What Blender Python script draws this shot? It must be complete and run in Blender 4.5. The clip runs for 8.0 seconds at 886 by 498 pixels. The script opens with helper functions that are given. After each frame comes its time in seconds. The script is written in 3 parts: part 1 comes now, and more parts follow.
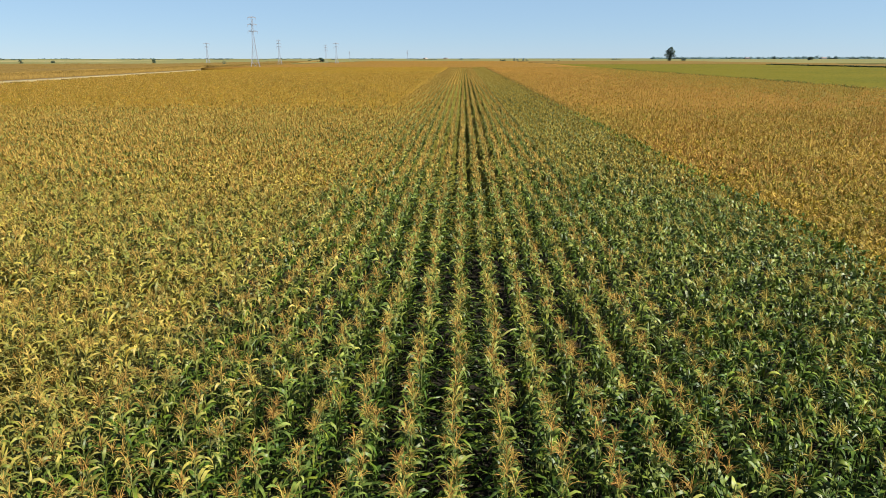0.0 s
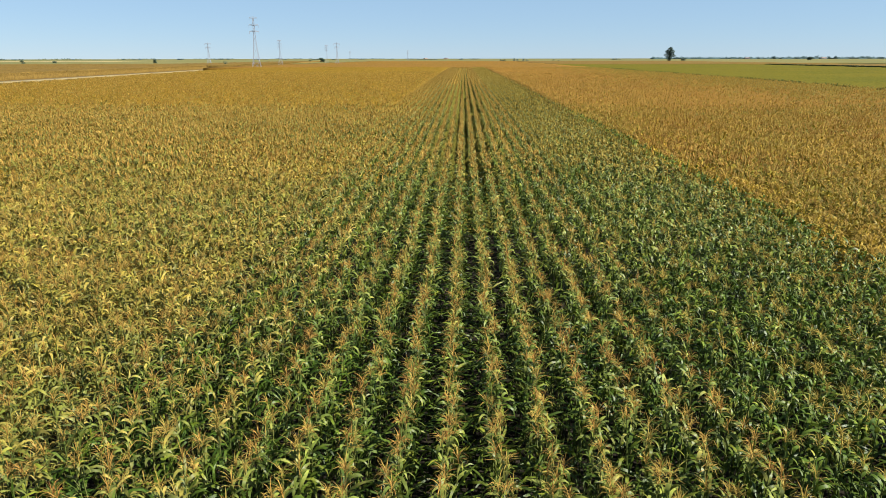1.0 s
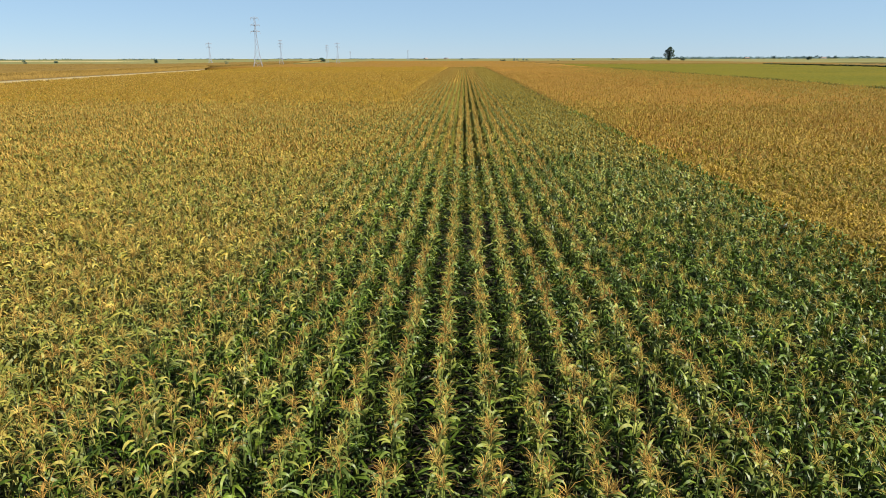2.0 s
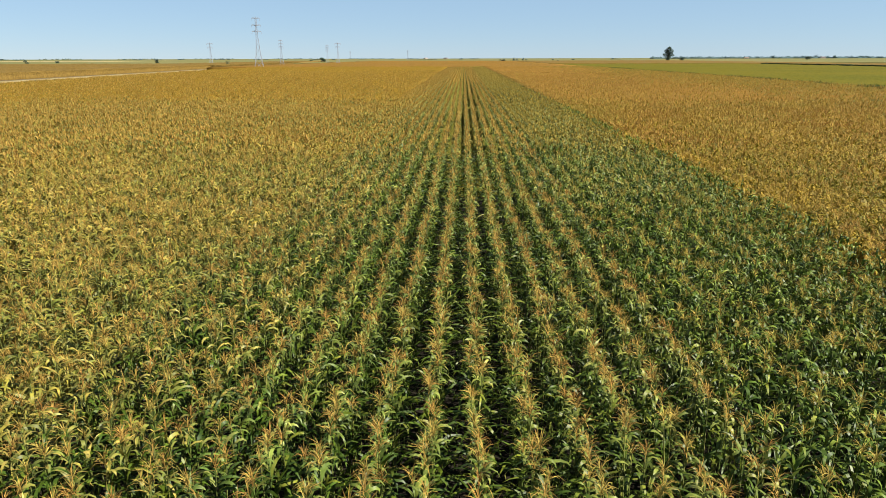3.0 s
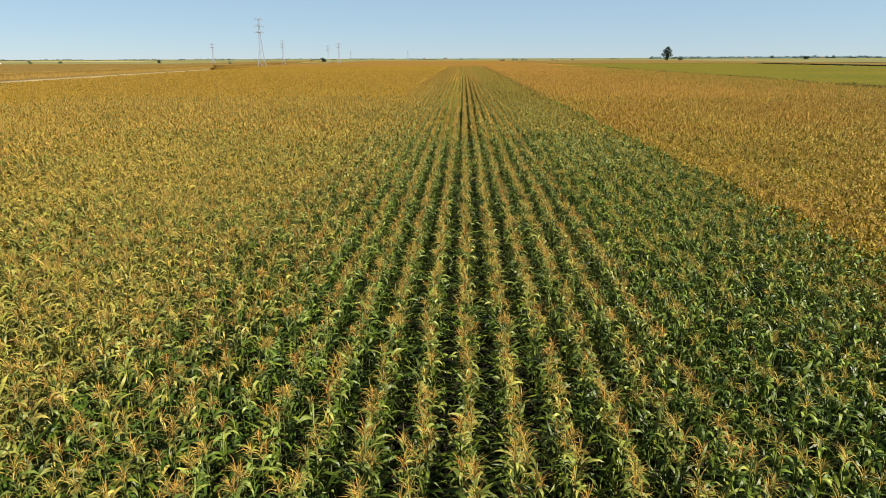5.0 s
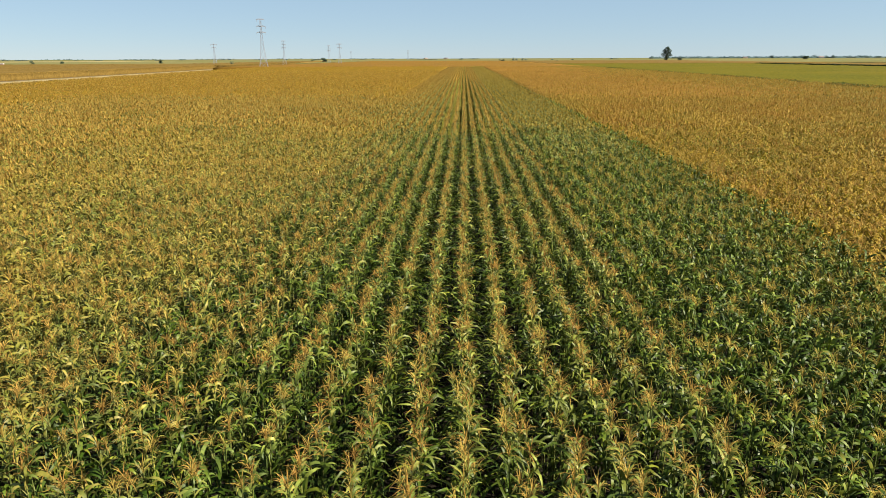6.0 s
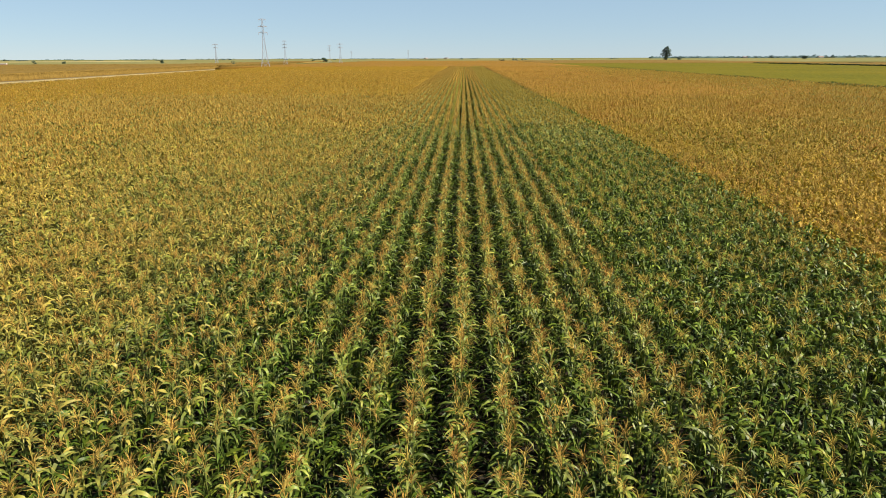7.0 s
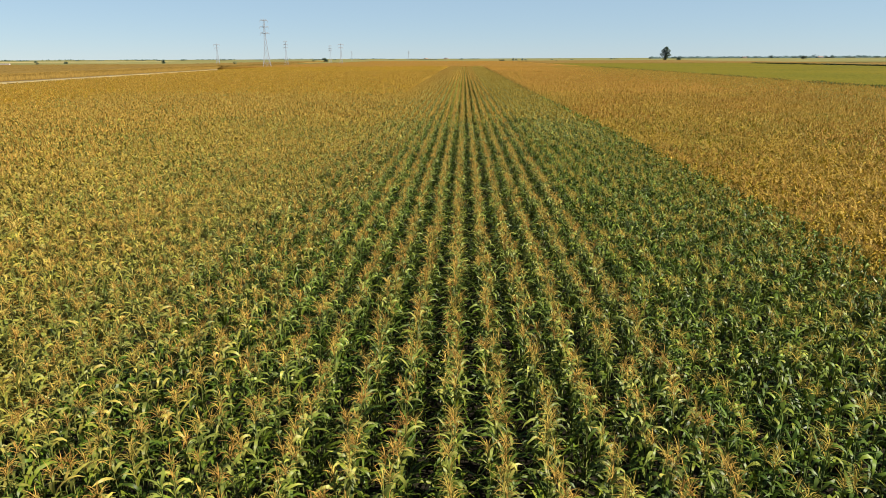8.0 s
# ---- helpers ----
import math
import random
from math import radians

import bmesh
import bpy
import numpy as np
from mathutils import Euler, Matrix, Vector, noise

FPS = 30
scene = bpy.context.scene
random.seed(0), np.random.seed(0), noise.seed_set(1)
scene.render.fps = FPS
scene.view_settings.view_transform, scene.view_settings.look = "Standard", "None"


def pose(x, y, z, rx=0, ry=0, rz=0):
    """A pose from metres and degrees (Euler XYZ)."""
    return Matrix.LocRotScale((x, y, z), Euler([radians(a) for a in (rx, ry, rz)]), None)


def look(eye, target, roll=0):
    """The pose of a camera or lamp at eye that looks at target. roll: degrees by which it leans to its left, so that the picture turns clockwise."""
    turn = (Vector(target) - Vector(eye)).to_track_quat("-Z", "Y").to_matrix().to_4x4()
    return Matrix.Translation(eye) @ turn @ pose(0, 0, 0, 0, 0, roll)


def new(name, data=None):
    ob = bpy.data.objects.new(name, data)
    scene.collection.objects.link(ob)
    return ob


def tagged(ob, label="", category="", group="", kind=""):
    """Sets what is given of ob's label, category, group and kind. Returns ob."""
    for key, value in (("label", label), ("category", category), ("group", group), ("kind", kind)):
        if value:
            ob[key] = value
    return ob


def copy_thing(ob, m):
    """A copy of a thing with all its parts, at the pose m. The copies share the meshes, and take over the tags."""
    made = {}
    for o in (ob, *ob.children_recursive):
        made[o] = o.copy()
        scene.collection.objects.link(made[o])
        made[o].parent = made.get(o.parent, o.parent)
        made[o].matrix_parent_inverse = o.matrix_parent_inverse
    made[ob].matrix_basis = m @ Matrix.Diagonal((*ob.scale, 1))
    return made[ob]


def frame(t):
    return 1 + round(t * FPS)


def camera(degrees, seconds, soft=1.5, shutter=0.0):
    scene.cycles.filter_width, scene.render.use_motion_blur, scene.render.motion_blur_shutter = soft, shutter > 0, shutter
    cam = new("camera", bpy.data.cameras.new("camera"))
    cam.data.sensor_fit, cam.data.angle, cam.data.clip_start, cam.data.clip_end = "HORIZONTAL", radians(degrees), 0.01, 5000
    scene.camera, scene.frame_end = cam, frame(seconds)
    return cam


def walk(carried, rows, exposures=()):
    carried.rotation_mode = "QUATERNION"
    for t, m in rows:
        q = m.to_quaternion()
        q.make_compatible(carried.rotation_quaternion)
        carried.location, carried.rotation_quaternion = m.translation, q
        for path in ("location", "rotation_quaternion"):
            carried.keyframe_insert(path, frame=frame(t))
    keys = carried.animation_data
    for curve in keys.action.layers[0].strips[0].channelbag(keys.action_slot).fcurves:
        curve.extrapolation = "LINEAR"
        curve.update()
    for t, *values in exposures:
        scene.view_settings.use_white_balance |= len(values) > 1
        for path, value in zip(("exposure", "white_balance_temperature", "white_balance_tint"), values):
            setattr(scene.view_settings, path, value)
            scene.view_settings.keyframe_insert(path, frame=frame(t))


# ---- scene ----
cam = camera(70, 8.0, soft=0.3)
PATH = [
    (0.0, (0.063, -7.568, 7.225), (0.0031, -5.6542, 6.6454), -0.06),
    (0.5, (0.094, -8.895, 7.226), (0.0336, -6.9814, 6.6465), -0.08),
    (1.0, (0.149, -10.271, 7.188), (0.0883, -8.3575, 6.6089), -0.09),
    (1.5, (0.218, -11.695, 7.129), (0.1571, -9.7818, 6.5496), -0.10),
    (2.0, (0.293, -13.167, 7.062), (0.2316, -11.2533, 6.4825), -0.12),
    (2.5, (0.366, -14.684, 6.998), (0.3053, -12.7709, 6.4191), -0.13),
    (3.0, (0.434, -16.246, 6.947), (0.3729, -14.3331, 6.3677), -0.14),
    (3.5, (0.492, -17.852, 6.914), (0.4311, -15.9385, 6.3343), -0.15),
    (4.0, (0.540, -19.499, 6.901), (0.4783, -17.5855, 6.3215), -0.16),
    (4.5, (0.576, -21.185, 6.909), (0.5143, -19.2720, 6.3297), -0.17),
    (5.0, (0.602, -22.909, 6.935), (0.5407, -20.9961, 6.3560), -0.18),
    (5.5, (0.623, -24.669, 6.974), (0.5607, -22.7555, 6.3951), -0.19),
    (6.0, (0.641, -26.461, 7.018), (0.5792, -24.5478, 6.4387), -0.20),
    (6.5, (0.665, -28.284, 7.055), (0.6028, -26.3702, 6.4758), -0.21),
    (7.0, (0.702, -30.133, 7.072), (0.6397, -28.2202, 6.4924), -0.22),
    (7.5, (0.762, -32.008, 7.051), (0.6997, -30.0946, 6.4720), -0.22),
    (8.0, (0.857, -33.903, 6.974), (0.7942, -31.9902, 6.3952), -0.23),
]
walk(cam, [(t, look(eye, target, roll)) for t, eye, target, roll in PATH],
     exposures=[(0.0, 1.89, 6350, 10), (3.0, 1.89, 6540, 10), (6.5, 1.89, 7000, 10), (8.0, 1.89, 7000, 10)])

# ---- world, sun, exposure ----
SUN_ELEVATION, SUN_AZIMUTH = radians(41), radians(104)   # azimuth clockwise from +Y (the rows' way)
world = bpy.data.worlds.new("sky")
scene.world = world
world.use_nodes = True
wn, wl = world.node_tree.nodes, world.node_tree.links
wn.clear()
sky = wn.new("ShaderNodeTexSky")
sky.sky_type, sky.sun_disc = "NISHITA", False
sky.sun_elevation, sky.sun_rotation = SUN_ELEVATION, SUN_AZIMUTH
sky.altitude, sky.air_density, sky.dust_density, sky.ozone_density = 1500, 0.9, 0.0, 4.0
background, world_out = wn.new("ShaderNodeBackground"), wn.new("ShaderNodeOutputWorld")
background.inputs["Strength"].default_value = 0.0285
haze = wn.new("ShaderNodeMix")          # thin even haze over the clear sky
haze.data_type = "RGBA"
haze.inputs[0].default_value, haze.inputs[7].default_value = 0.62, (3.95, 5.9, 7.95, 1)
wl.new(sky.outputs[0], haze.inputs[6])
wl.new(haze.outputs[2], background.inputs[0])
wl.new(background.outputs[0], world_out.inputs[0])

sun = new("sun", bpy.data.lights.new("sun", "SUN"))
sun.data.energy, sun.data.angle, sun.data.color = 4.8, radians(0.53), (1.0, 0.94, 0.84)
sun_way = Vector((math.sin(SUN_AZIMUTH) * math.cos(SUN_ELEVATION), math.cos(SUN_AZIMUTH) * math.cos(SUN_ELEVATION), math.sin(SUN_ELEVATION)))
sun.matrix_basis = look(sun_way * 60, (0, 0, 0))

# ---- plan of the fields (metres; rows run along +Y) ----
ROW = 0.70            # row spacing
STEP = 0.185          # plants along a row
STRIP_LEFT, STRIP_RIGHT, STRIP_END = -8.05, 11.55, 358.0
LEFT_EDGE, TRACK_X0, TRACK_X1 = -111.0, -156.0, -152.6
GREEN_X0, GREEN_X1 = 76.0, 236.0
rng = np.random.default_rng(7)


def slant(y):
    """How far the dirt track and the field borders along it swerve from the rows' way."""
    return -0.085 * (y - 250.0)


# ---- materials ----
def material(name):
    mat = bpy.data.materials.new(name)
    mat.use_nodes = True
    mat.node_tree.nodes.clear()
    return mat, mat.node_tree.nodes, mat.node_tree.links


def ramp(nodes, stops):
    node = nodes.new("ShaderNodeValToRGB")
    while len(node.color_ramp.elements) < len(stops):
        node.color_ramp.elements.new(0.5)
    for element, (at, colour) in zip(node.color_ramp.elements, stops):
        element.position, element.color = at, (*colour, 1)
    return node


def noise_node(nodes, links, scale, detail=3.0, stretch=None):
    """A noise in world metres."""
    geo = nodes.new("ShaderNodeNewGeometry")
    tex = nodes.new("ShaderNodeTexNoise")
    tex.inputs["Scale"].default_value, tex.inputs["Detail"].default_value = scale, detail
    if stretch:
        mul = nodes.new("ShaderNodeVectorMath")
        mul.operation = "MULTIPLY"
        mul.inputs[1].default_value = stretch
        links.new(geo.outputs["Position"], mul.inputs[0])
        links.new(mul.outputs[0], tex.inputs["Vector"])
    else:
        links.new(geo.outputs["Position"], tex.inputs["Vector"])
    return tex


def mix_colour(nodes, links, fac, a, b, blend="MIX"):
    node = nodes.new("ShaderNodeMix")
    node.data_type, node.blend_type = "RGBA", blend
    for socket, value in ((node.inputs[0], fac), (node.inputs[6], a), (node.inputs[7], b)):
        if hasattr(value, "is_output"):
            links.new(value, socket)
        elif isinstance(value, tuple):
            socket.default_value = (*value, 1)
        else:
            socket.default_value = value
    return node.outputs[2]


def plant_material(name, stops, patch_stops, patch=0.5, translucent=0.3, rough=0.45, spec=0.4, single=False, patch_scale=0.12, fine=14.0, clumpy=0.8):
    """Leaf or tassel tissue: a colour by the piece, patches across the field, fine streaks, light shining through."""
    mat, n, l = material(name)
    if single:
        pick = n.new("ShaderNodeObjectInfo").outputs["Random"]
    else:
        pick = n.new("ShaderNodeNewGeometry").outputs["Random Per Island"]
    base = ramp(n, stops)
    l.new(pick, base.inputs[0])
    big = noise_node(n, l, patch_scale, 4.0)
    field = ramp(n, patch_stops)
    l.new(big.outputs[0], field.inputs[0])
    colour = mix_colour(n, l, patch, base.outputs[0], field.outputs[0])
    small = noise_node(n, l, fine, 2.0)
    streak = ramp(n, [(0.3, (0.72, 0.72, 0.72)), (0.7, (1.18, 1.15, 1.1))])
    l.new(small.outputs[0], streak.inputs[0])
    colour = mix_colour(n, l, 1.0, colour, streak.outputs[0], "MULTIPLY")
    clump = ramp(n, [(0.34, (0.50, 0.54, 0.58)), (0.66, (1.50, 1.44, 1.34))])
    l.new(noise_node(n, l, 2.3, 2.0).outputs[0], clump.inputs[0])
    colour = mix_colour(n, l, clumpy, colour, clump.outputs[0], "MULTIPLY")
    body = n.new("ShaderNodeBsdfPrincipled")
    body.inputs["Roughness"].default_value = rough
    body.inputs["Specular IOR Level"].default_value = spec
    l.new(colour, body.inputs["Base Color"])
    through_leaf = n.new("ShaderNodeBsdfTranslucent")
    l.new(colour, through_leaf.inputs[0])
    mix = n.new("ShaderNodeMixShader")
    mix.inputs[0].default_value = translucent
    l.new(body.outputs[0], mix.inputs[1])
    l.new(through_leaf.outputs[0], mix.inputs[2])
    out = n.new("ShaderNodeOutputMaterial")
    l.new(mix.outputs[0], out.inputs[0])
    return mat


def surface_material(name, colours, scales=(0.5, 6.0), rough=0.95, bump=0.4, stretch=None, spec=0.03, metal=0.0):
    """A ground, stone, metal or far crop: two scales of noise between colours, and relief."""
    mat, n, l = material(name)
    large, small = noise_node(n, l, scales[0], 5.0, stretch), noise_node(n, l, scales[1], 3.0)
    a, b = ramp(n, [(0.32, colours[0]), (0.68, colours[1])]), ramp(n, [(0.35, colours[2]), (0.65, colours[3])])
    l.new(large.outputs[0], a.inputs[0])
    l.new(small.outputs[0], b.inputs[0])
    colour = mix_colour(n, l, 0.5, a.outputs[0], b.outputs[0])
    body = n.new("ShaderNodeBsdfPrincipled")
    body.inputs["Roughness"].default_value = rough
    body.inputs["Specular IOR Level"].default_value = spec
    body.inputs["Metallic"].default_value = metal
    l.new(colour, body.inputs["Base Color"])
    if bump:
        rise = n.new("ShaderNodeBump")
        rise.inputs["Strength"].default_value, rise.inputs["Distance"].default_value = bump, 0.15
        l.new(small.outputs[0], rise.inputs["Height"])
        l.new(rise.outputs[0], body.inputs["Normal"])
    out = n.new("ShaderNodeOutputMaterial")
    l.new(body.outputs[0], out.inputs[0])
    return mat


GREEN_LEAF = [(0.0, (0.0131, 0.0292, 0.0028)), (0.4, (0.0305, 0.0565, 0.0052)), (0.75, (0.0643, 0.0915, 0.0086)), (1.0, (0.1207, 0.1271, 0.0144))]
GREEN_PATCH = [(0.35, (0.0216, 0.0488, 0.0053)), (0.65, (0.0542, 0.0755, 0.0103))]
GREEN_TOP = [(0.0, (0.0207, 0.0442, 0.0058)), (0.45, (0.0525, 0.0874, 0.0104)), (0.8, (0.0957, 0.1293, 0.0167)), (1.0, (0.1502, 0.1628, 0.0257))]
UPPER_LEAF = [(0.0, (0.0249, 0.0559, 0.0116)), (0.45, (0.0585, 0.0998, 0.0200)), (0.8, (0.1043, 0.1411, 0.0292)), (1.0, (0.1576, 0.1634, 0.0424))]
YELLOW_LEAF = [(0.0, (0.0472, 0.0726, 0.0128)), (0.4, (0.1063, 0.1130, 0.0204)), (0.75, (0.1696, 0.1436, 0.0282)), (1.0, (0.2124, 0.1665, 0.0479))]
TURNING_LEAF = [(0.0, (0.0426, 0.0644, 0.0136)), (0.45, (0.0950, 0.1105, 0.0235)), (0.8, (0.1613, 0.1467, 0.0320)), (1.0, (0.2231, 0.1777, 0.0446))]
YELLOW_PATCH = [(0.35, (0.0861, 0.1032, 0.0159)), (0.65, (0.2385, 0.1665, 0.0246))]
DRY_LEAF = [(0.0, (0.0621, 0.0775, 0.0077)), (0.3, (0.1451, 0.1236, 0.0124)), (0.7, (0.2128, 0.1447, 0.0159)), (1.0, (0.2591, 0.1807, 0.0275))]
DRY_PATCH = [(0.35, (0.1070, 0.1093, 0.0110)), (0.6, (0.2242, 0.1436, 0.0144))]
GOLD = [(0.0, (0.1491, 0.0762, 0.0218)), (0.45, (0.2314, 0.1416, 0.0355)), (0.8, (0.2828, 0.2014, 0.0511)), (1.0, (0.3034, 0.2558, 0.0712))]
GOLD_PATCH = [(0.36, (0.2324, 0.1985, 0.0420)), (0.5, (0.2425, 0.1549, 0.0355)), (0.64, (0.2020, 0.0937, 0.0256))]

leaf_green = plant_material("green maize leaf", GREEN_LEAF, GREEN_PATCH, 0.35, 0.12, 0.46, 0.15)
leaf_green_single = plant_material("green maize leaf, single plants", GREEN_LEAF, GREEN_PATCH, 0.35, 0.12, 0.46, 0.15, single=True)
leaf_upper = plant_material("upper maize leaf, turning yellow", UPPER_LEAF, YELLOW_PATCH, 0.2, 0.15, 0.46, 0.15)
leaf_upper_single = plant_material("upper maize leaf, single plants", UPPER_LEAF, YELLOW_PATCH, 0.2, 0.15, 0.46, 0.15, single=True)
leaf_green_top = plant_material("upper maize leaf, still green", GREEN_TOP, GREEN_PATCH, 0.15, 0.12, 0.50, 0.12)
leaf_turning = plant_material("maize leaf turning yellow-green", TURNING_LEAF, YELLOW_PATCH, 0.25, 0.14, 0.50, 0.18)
leaf_weed = plant_material("dark green weeds", [(0.0, (0.018, 0.034, 0.007)), (0.6, (0.036, 0.058, 0.011)), (1.0, (0.070, 0.085, 0.018))], GREEN_PATCH, 0.3, 0.1, 0.6, 0.1)
leaf_yellow = plant_material("yellowing maize leaf", YELLOW_LEAF, YELLOW_PATCH, 0.4, 0.15, 0.52, 0.12)
leaf_dry = plant_material("dry maize leaf", DRY_LEAF, DRY_PATCH, 0.5, 0.22, 0.6, 0.12, patch_scale=0.16)
leaf_brown = plant_material("ripe brown maize leaf", [(0.0, (0.0524, 0.0379, 0.0086)), (0.5, (0.1076, 0.0682, 0.0163)), (1.0, (0.1778, 0.1117, 0.0307))], DRY_PATCH, 0.1, 0.1, 0.7, 0.04)
tassel_gold = plant_material("golden tassel", GOLD, GOLD_PATCH, 0.5, 0.2, 0.8, 0.05, patch_scale=1.7, clumpy=0.35)
tassel_gold_single = plant_material("golden tassel, single plants", GOLD, GOLD_PATCH, 0.5, 0.2, 0.8, 0.05, single=True, patch_scale=1.7, clumpy=0.35)
tassel_dry = plant_material("dry orange tassel", [(0.0, (0.2150, 0.1240, 0.0314)), (0.6, (0.2851, 0.1769, 0.0442)), (1.0, (0.3227, 0.2357, 0.0722))], GOLD_PATCH, 0.3, 0.2, 0.85, 0.04, clumpy=0.35)
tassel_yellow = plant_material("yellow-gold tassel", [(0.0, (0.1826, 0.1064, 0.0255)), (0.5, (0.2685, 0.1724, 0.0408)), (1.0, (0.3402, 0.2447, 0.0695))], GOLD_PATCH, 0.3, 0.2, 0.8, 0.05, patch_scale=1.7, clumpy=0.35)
tassel_pale = plant_material("pale yellow-green tassel", [(0.0, (0.1500, 0.1080, 0.0220)), (0.5, (0.2200, 0.1690, 0.0350)), (1.0, (0.3000, 0.2450, 0.0620))], GOLD_PATCH, 0.15, 0.2, 0.8, 0.05, patch_scale=1.7, clumpy=0.35)
stalk_green = plant_material("maize stalk", [(0.0, (0.045, 0.070, 0.016)), (1.0, (0.110, 0.105, 0.030))], GREEN_PATCH, 0.3, 0.05, 0.5)
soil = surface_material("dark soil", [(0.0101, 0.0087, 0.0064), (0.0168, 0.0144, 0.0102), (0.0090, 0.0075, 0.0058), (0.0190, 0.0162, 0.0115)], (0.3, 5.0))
track_dirt = surface_material("pale dirt", [(0.1089, 0.0788, 0.0447), (0.1361, 0.1016, 0.0604), (0.0925, 0.0661, 0.0381), (0.1415, 0.1066, 0.0649)], (0.3, 3.0))
# the fine noise paints shaded gaps and bright tops onto the closed sheet
crop_yellow = surface_material("golden maize tops, shaded gaps painted", [(0.0879, 0.0584, 0.0062), (0.1144, 0.0661, 0.0073), (0.0457, 0.0353, 0.0040), (0.1673, 0.0928, 0.0112)], (0.035, 3.6), bump=1.0)
crop_green_rows = surface_material("green maize rows", [(0.0492, 0.0545, 0.0085), (0.0894, 0.0777, 0.0129), (0.0380, 0.0451, 0.0069), (0.1207, 0.0924, 0.0149)], (0.08, 2.6), bump=0.8)
crop_strip_tops = surface_material("tasselled row tops", [(0.1295, 0.0838, 0.0110), (0.2085, 0.1110, 0.0161), (0.0892, 0.0691, 0.0085), (0.2591, 0.1258, 0.0203)], (0.08, 2.6), bump=0.8)
# dark specks for shade between plants, here and in the olive tops
crop_orange = surface_material("dry maize tops, shaded gaps painted", [(0.0912, 0.0555, 0.0089), (0.1263, 0.0635, 0.0119), (0.0513, 0.0348, 0.0062), (0.1672, 0.0851, 0.0159)], (0.03, 3.6), bump=1.0)
crop_olive = surface_material("olive maize tops, shaded gaps painted", [(0.0680, 0.0512, 0.0067), (0.0907, 0.0581, 0.0081), (0.0397, 0.0341, 0.0047), (0.1182, 0.0734, 0.0113)], (0.05, 3.6), bump=1.0)
crop_meadow = surface_material("green crop", [(0.0459, 0.0472, 0.0038), (0.0804, 0.0623, 0.0054), (0.0344, 0.0379, 0.0032), (0.0943, 0.0775, 0.0070)], (0.022, 1.2), bump=1.0)
crop_brown = surface_material("brown ripe maize", [(0.0816, 0.0525, 0.0123), (0.1040, 0.0656, 0.0157), (0.0480, 0.0320, 0.0083), (0.1264, 0.0804, 0.0217)], (0.03, 1.2), bump=0.8)
stubble = surface_material("pale stubble", [(0.1846, 0.1475, 0.0699), (0.2256, 0.1808, 0.0904), (0.1641, 0.1269, 0.0576), (0.2256, 0.1846, 0.0987)], (0.01, 0.6))
far_green = surface_material("far green fields", [(0.0680, 0.0740, 0.0260), (0.1180, 0.1000, 0.0380), (0.0700, 0.0740, 0.0260), (0.1180, 0.1040, 0.0430)], (0.004, 0.05))
steel = surface_material("galvanised steel", [(0.1417, 0.1565, 0.1823), (0.1786, 0.1946, 0.2218), (0.1294, 0.1442, 0.1688), (0.1848, 0.2021, 0.2291)], (0.5, 4.0), 0.55, 0.0, metal=0.0, spec=0.3)
glass_brown = surface_material("insulator ceramic", [(0.16, 0.10, 0.07), (0.2, 0.13, 0.09), (0.14, 0.09, 0.06), (0.2, 0.14, 0.1)], (1.0, 5.0), 0.2, 0.0, spec=0.5)
# distance haze is mixed into this foliage: greyer and bluer than the leaves
hazed_leaf = plant_material("wood foliage, haze in the colour", [(0.0, (0.0392, 0.0720, 0.0731)), (1.0, (0.0801, 0.1240, 0.1237))], [(0.4, (0.0428, 0.0760, 0.0788)), (0.6, (0.0748, 0.1160, 0.1181))], 0.4, 0.1, 0.8, 0.03, fine=1.0)
# near black: shade on the row's near side is in this colour
shaded_scrub = surface_material("dark scrub", [(0.016, 0.024, 0.008), (0.026, 0.034, 0.011), (0.012, 0.018, 0.006), (0.030, 0.038, 0.013)], (0.1, 1.5), bump=0.8)
# same haze painted into the solid body of the far wood
hazed_wood_edge = surface_material("wood edge, haze in the colour", [(0.0420, 0.0720, 0.0748), (0.0672, 0.1050, 0.1088), (0.0378, 0.0660, 0.0680), (0.0728, 0.1110, 0.1156)], (0.02, 0.3), bump=0.8)
# blue raised a little to put some distance haze into the leaf colour
tree_leaf = plant_material("tree leaves, slightly hazed", [(0.0, (0.0208, 0.0434, 0.0289)), (0.6, (0.0377, 0.0644, 0.0408)), (1.0, (0.0585, 0.0854, 0.0527))], [(0.4, (0.0234, 0.0462, 0.0289)), (0.6, (0.0390, 0.0630, 0.0391))], 0.3, 0.15, 0.6, 0.2, fine=1.0)
bark = surface_material("bark", [(0.0594, 0.0462, 0.0330), (0.0924, 0.0726, 0.0528), (0.0462, 0.0363, 0.0264), (0.1056, 0.0858, 0.0660)], (1.0, 6.0))
plaster = surface_material("white plaster", [(0.2794, 0.2714, 0.2661), (0.3113, 0.3033, 0.2994), (0.2714, 0.2634, 0.2578), (0.3193, 0.3113, 0.3119)], (0.3, 3.0), 0.9, 0.1)
roof_tile = surface_material("weathered roof tiles", [(0.13, 0.10, 0.085), (0.17, 0.13, 0.11), (0.12, 0.09, 0.08), (0.18, 0.14, 0.12)], (0.4, 4.0), 0.85, 0.3)
dark_pane = surface_material("window glass", [(0.03, 0.035, 0.04), (0.04, 0.045, 0.05), (0.03, 0.035, 0.04), (0.05, 0.055, 0.06)], (0.4, 2.0), 0.1, 0.0, spec=0.6)
rust_red = surface_material("red painted steel", [(0.1881, 0.0531, 0.0356), (0.2228, 0.0759, 0.0475), (0.1683, 0.0455, 0.0317), (0.2277, 0.0911, 0.0634)], (1.0, 6.0), 0.5, 0.1)
